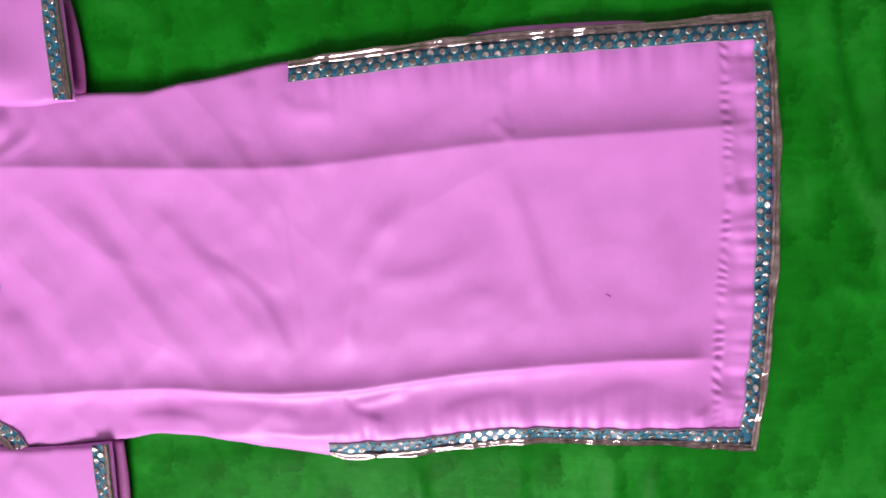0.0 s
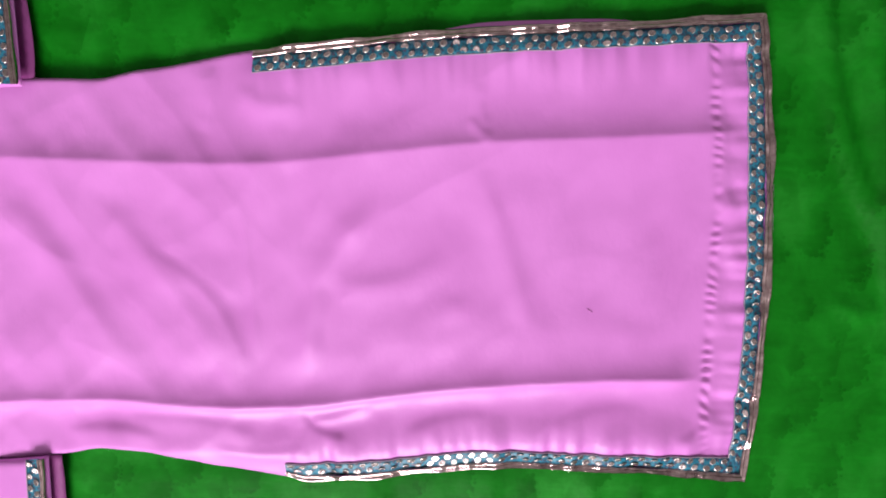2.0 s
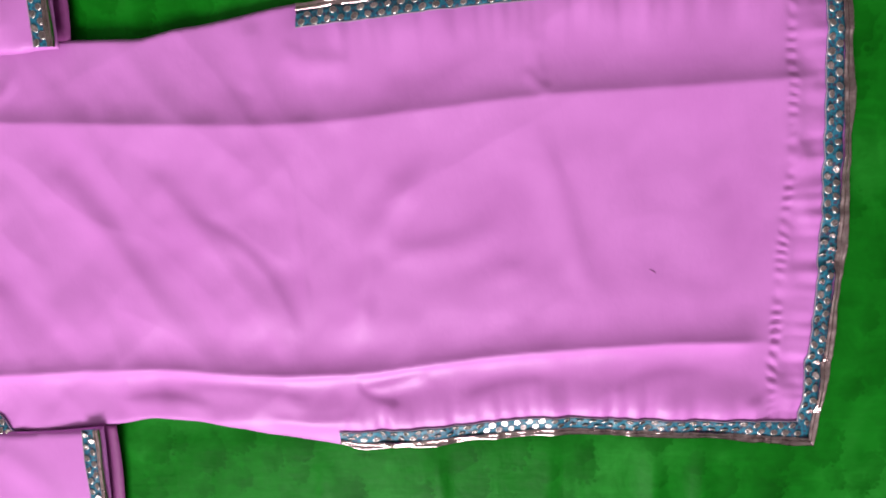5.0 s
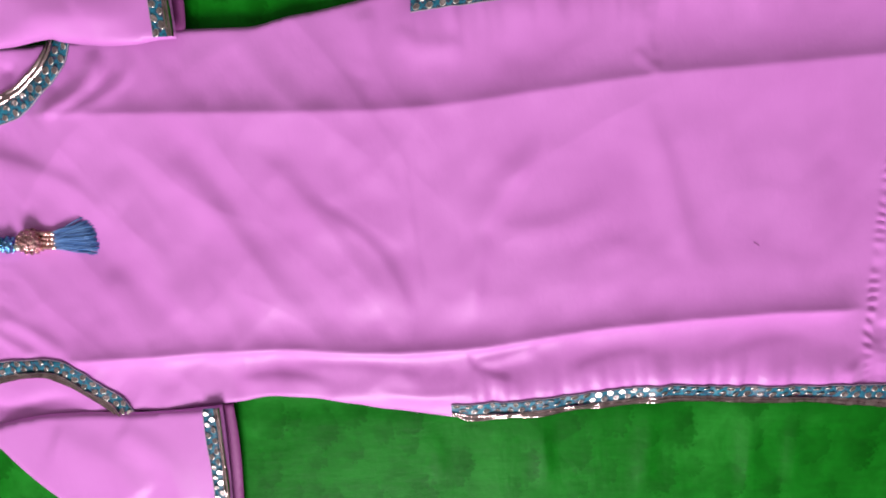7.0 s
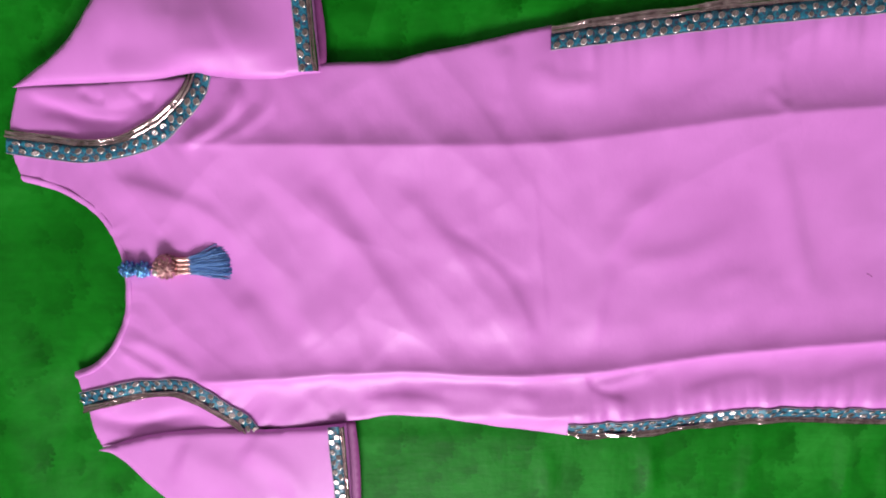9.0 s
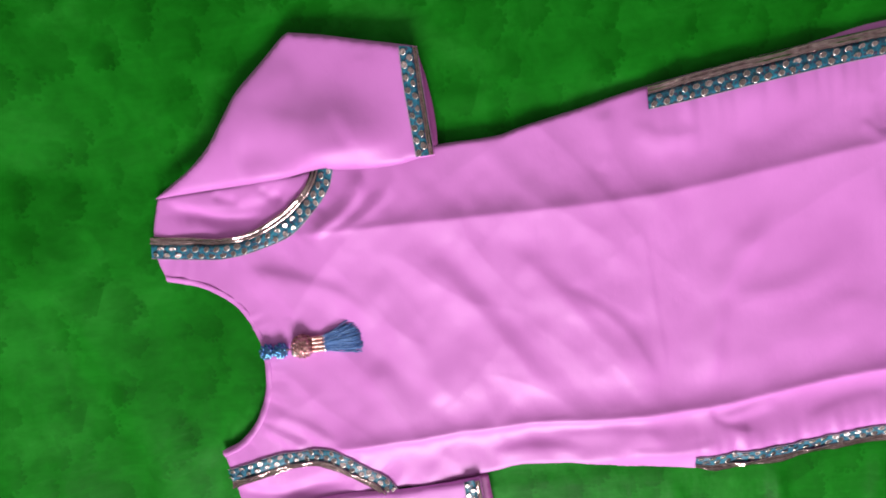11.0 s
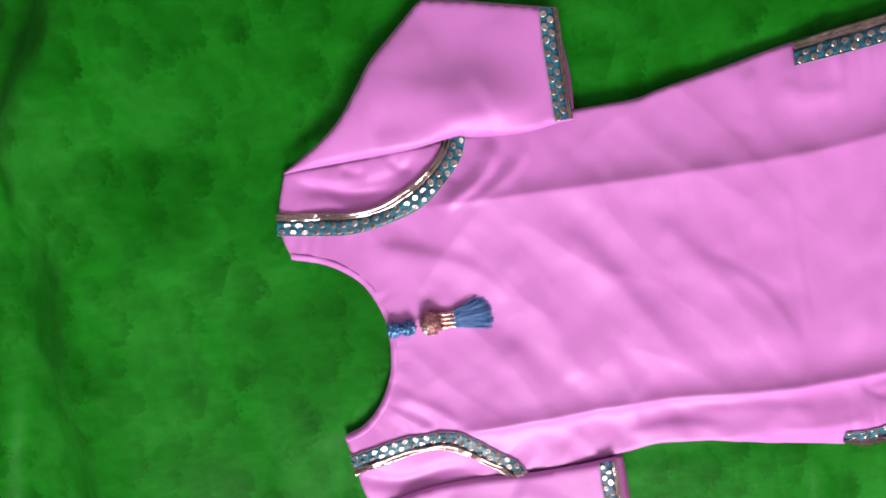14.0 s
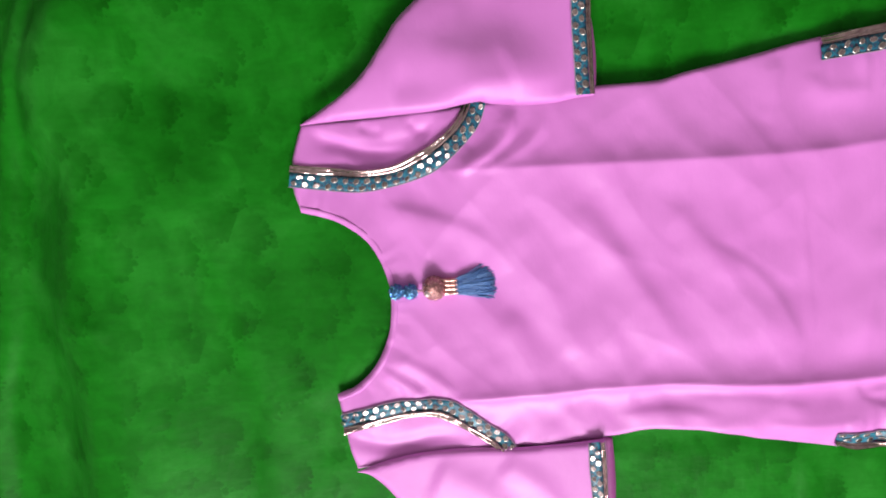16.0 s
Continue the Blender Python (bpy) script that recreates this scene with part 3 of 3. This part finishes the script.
def neck_edge(p):
    d = np.abs(nearest(p, neck)[0])
    return body_height(p) - 0.004 * (1 - np.sqrt(1 - (1 - np.clip(d / 0.006, 0, 1)) ** 2))


band("neck_binding", neck - turn * 0.0004, neck + turn * 0.0070, neck_edge, 0.0004, PINK, kurta, "narrow folded pink satin binding", 8, 0.0014, 2.0, 0.0004)

# ---- trims ----
def sequin_mesh():
    """An oval metal sequin: thin raised rim round a shallow bright dish."""
    bm, rings = bmesh.new(), []
    for r, z in ((0.0037, 0.0), (0.0035, 0.0006), (0.0030, 0.0007), (0.0010, 0.0003)):
        rings.append([bm.verts.new((r * math.cos(a), 0.82 * r * math.sin(a), z)) for a in (2 * math.pi * k / 10 for k in range(10))])
    for i, (one, two) in enumerate(zip(rings, rings[1:])):
        for k in range(10):
            bm.faces.new((one[k], one[(k + 1) % 10], two[(k + 1) % 10], two[k])).material_index = int(i == 2)
    bm.faces.new(rings[-1]).material_index = 1
    me = bpy.data.meshes.new("sequin")
    bm.to_mesh(me)
    bm.free()
    for m in (RIM, EYELET):
        me.materials.append(m)
    me.polygons.foreach_set("use_smooth", [True] * len(me.polygons))
    return me


SEQUIN = sequin_mesh()


def trim(inner, outer, height, lift, seed, split=0.64, pitch=0.0126):
    """A lace trim: teal ribbon with two rows of sequins, a foil edging on its outer side and a cord on its inner side."""
    n = max(12, int(length(inner) / 0.003))
    a, b = along(inner, n), along(outer, n)
    mid = a + (b - a) * split
    ribbon = band("lace_trim", a, mid, height, lift, TEAL, kurta, "teal ribbon trim with gold sequins", 5, 0.0004, seed, 0.0004)
    band("foil_edging", mid, b, height, lift + 0.0009, GOLD, ribbon, "crinkled rose-gold foil edging", 13, 0.0009, seed + 1, -0.0013, 0.0046)
    bm = bmesh.new()
    tube(bm, np.c_[a, height(a) + lift + 0.0003], 0.0005, 5)
    part("cord", bm, CORD, ribbon, "pale lilac edge cord")
    rng = random.Random(seed)
    total = length(a)
    strip = np.vstack([a, mid[::-1]])
    row = along(a + (mid - a) * 0.27, n)
    spots = []
    for k in range(-1, int(total / pitch) + 1):
        for second in (0, 1):
            u = (k + 0.45 + 0.5 * second) * pitch / length(row)
            i = min(max(int(u * (n - 1)), 0), n - 2)
            way = row[i + 1] - row[i]
            q = row[i] + way * (u * (n - 1) - i)
            way = way / np.linalg.norm(way)
            across = np.array([-way[1], way[0]])
            q = q + across * ((mid[i] - a[i]) @ across) * 0.46 * second
            spots.append((q[0], q[1], u, math.degrees(math.atan2(way[1], way[0]))))
    spots = np.array(spots)
    spots = spots[inside(spots[:, :2], strip)]
    step = 0.004
    level = height(spots[:, :2])
    east, north = (height(spots[:, :2] + np.array(d)) - level for d in ((step, 0), (0, step)))
    for (x, y, u, turn), z, run, rise in zip(spots, level + lift + 0.0006, east / step, north / step):
        lean = [math.degrees(math.atan(rise)) + 9 + 46 * noise.noise((u * total * 22, seed * 3.1, 0)), -math.degrees(math.atan(run)) + 22 * noise.noise((u * total * 22, seed * 3.1, 9))]
        ob = new("sequin", SEQUIN)
        ob.parent = ribbon
        ob.matrix_basis = pose(x, y, z, lean[0] + rng.gauss(0, 5), lean[1] + rng.gauss(0, 5)) @ pose(0, 0, 0, 0, 0, turn + 25 + rng.gauss(0, 14)) @ Matrix.Diagonal((rng.uniform(0.9, 1.15), rng.uniform(0.85, 1.15), 1, 1))
    return ribbon


ON = 0.0014
side_in = spline([(-0.026, 0.405), (0.026, 0.409), (0.086, 0.415), (0.181, 0.423), (0.322, 0.430), (0.456, 0.437)])
side_out = spline([(-0.025, 0.4285), (0.087, 0.4415), (0.188, 0.4505), (0.281, 0.4535), (0.379, 0.4595), (0.474, 0.4668)])
trim(side_in, side_out, body_height, ON, 1)
hem_in = spline([(0.457, 0.437), (0.463, 0.349), (0.466, 0.287), (0.469, 0.202), (0.468, 0.120), (0.462, 0.016)])
hem_out = spline([(0.474, 0.4668), (0.481, 0.409), (0.489, 0.345), (0.492, 0.304), (0.493, 0.201), (0.490, 0.094), (0.486, 0.042), (0.4805, -0.0115)])
trim(hem_in, hem_out, body_height, ON, 2)
low_in = spline([(-0.001, 0.008), (0.054, 0.010), (0.113, 0.014), (0.172, 0.021), (0.231, 0.024), (0.290, 0.021), (0.349, 0.020), (0.407, 0.019), (0.462, 0.016)])
low_out = spline([(-0.001, -0.007), (0.029, -0.015), (0.077, -0.012), (0.172, -0.002), (0.232, 0.004), (0.291, 0.001), (0.350, -0.001), (0.408, -0.004), (0.4805, -0.0115)])
trim(low_in, low_out, body_height, ON, 3)
trim(spline([(-0.581, 0.322), (-0.529, 0.313), (-0.498, 0.310), (-0.458, 0.315), (-0.418, 0.327), (-0.388, 0.350), (-0.369, 0.371), (-0.360, 0.393)]),
     spline([(-0.576, 0.346), (-0.536, 0.340), (-0.499, 0.334), (-0.467, 0.336), (-0.432, 0.350), (-0.404, 0.367), (-0.391, 0.382), (-0.384, 0.396)]), body_height, ON, 4)
trim(spline([(-0.552, 0.054), (-0.527, 0.060), (-0.493, 0.067), (-0.453, 0.069), (-0.421, 0.066), (-0.402, 0.054), (-0.377, 0.032), (-0.359, 0.018), (-0.348, 0.002)]),
     spline([(-0.550, 0.029), (-0.523, 0.035), (-0.488, 0.044), (-0.448, 0.047), (-0.429, 0.041), (-0.404, 0.026), (-0.385, 0.013), (-0.372, 0.001)]), body_height, ON, 5)
trim(spline([(-0.270, 0.502), (-0.271, 0.464), (-0.270, 0.428), (-0.269, 0.391)]), spline([(-0.252, 0.498), (-0.252, 0.464), (-0.251, 0.418), (-0.250, 0.391)]), sleeve_height, ON, 6, 0.72)
trim(spline([(-0.270, 0.011), (-0.270, -0.024), (-0.268, -0.063), (-0.268, -0.129)]), spline([(-0.252, 0.012), (-0.251, -0.026), (-0.251, -0.087), (-0.252, -0.127)]), sleeve_height, ON, 7, 0.72)

# ---- a stray thread end on the front ----
bm = bmesh.new()
lint = np.array([(0.3085, 0.1735), (0.3110, 0.1722), (0.3140, 0.1700)])
tube(bm, np.c_[lint, body_height(lint) + 0.0003], 0.00028, 5)
tagged(part("loose_thread", bm, INSIDE), "short dark thread end lying on the pink satin", "thread")

# ---- tassel at the neck ----
tassel = tagged(new("tassel"), "blue thread tassel hung from gold and blue beads")
tassel.parent = kurta
tassel.location.z = -0.003


def bead(name, x, y, z, r, mat, label, knobs, knob):
    """A bead set all over with small knobs."""
    bm = bmesh.new()
    bmesh.ops.create_uvsphere(bm, u_segments=20, v_segments=12, radius=r, matrix=pose(x, y, z))
    for k in range(knobs):
        h = 1 - 2 * (k + 0.5) / knobs
        t = k * 2.39996
        way = Vector((math.sqrt(1 - h * h) * math.cos(t), math.sqrt(1 - h * h) * math.sin(t), h))
        if way.z > -0.5:
            bmesh.ops.create_icosphere(bm, subdivisions=1, radius=knob, matrix=Matrix.Translation(Vector((x, y, z)) + way * r))
    return part(name, bm, mat, tassel, label)


bead("bead", -0.4730, 0.1970, 0.0065, 0.0076, BLUE, "blue faceted crystal bead", 34, 0.0023)
bead("bead", -0.4570, 0.1962, 0.0065, 0.0076, BLUE, "blue faceted crystal bead", 34, 0.0023)
bead("bead", -0.4300, 0.1990, 0.0080, 0.0126, BRONZE, "round antique gold filigree bead", 90, 0.0019)
bm = bmesh.new()
bmesh.ops.create_uvsphere(bm, u_segments=16, v_segments=10, radius=0.0036, matrix=pose(-0.4370, 0.1950, 0.0180))
part("pearl", bm, RIM, tassel, "small bright metal pearl")
bm = bmesh.new()
tube(bm, [(-0.482, 0.197, 0.007), (-0.466, 0.196, 0.008), (-0.449, 0.1965, 0.008), (-0.431, 0.1985, 0.010), (-0.40, 0.2, 0.006)], 0.0012)
part("cord", bm, BRONZE, tassel, "dark stringing cord")
for k in range(4):
    bm = bmesh.new()
    y = 0.1925 + 0.0048 * k
    tube(bm, [(-0.4205, y + 0.0004, 0.0095), (-0.4165, y, 0.0085), (-0.4085, y, 0.0080), (-0.4040, y + 0.0002, 0.0078)], 0.0026, 8)
    for x in (-0.4195, -0.4120, -0.4045):
        bmesh.ops.create_icosphere(bm, subdivisions=2, radius=0.0031, matrix=pose(x, y, 0.0082) @ Matrix.Diagonal((0.5, 1, 1, 1)))
    part("end_cap", bm, COPPER, tassel, "rose gold cap")
rng = random.Random(5)
bm = bmesh.new()
for k in range(320):
    v, h = rng.uniform(-1, 1), rng.random()
    y0, y1 = 0.1997 + 0.0088 * v, 0.2025 + 0.0170 * v + rng.gauss(0, 0.0028)
    x1 = -0.3645 - 0.008 * max(v, 0) ** 2 + rng.gauss(0, 0.0022)
    z0, z1 = 0.0055 + 0.0050 * h, 0.0025 + 0.0055 * h * (1 - 0.6 * abs(v))
    path = [(-0.4055 + (x1 + 0.4055) * t, y0 + (y1 - y0) * t**1.25 + 0.0011 * math.sin(6 * t + 19 * h), z0 + (z1 - z0) * t + 0.0015 * math.sin(math.pi * t)) for t in (0, 0.25, 0.5, 0.75, 1)]
    tube(bm, path, 0.00045, 4)
part("thread", bm, THREAD, tassel, "loose blue silk threads")
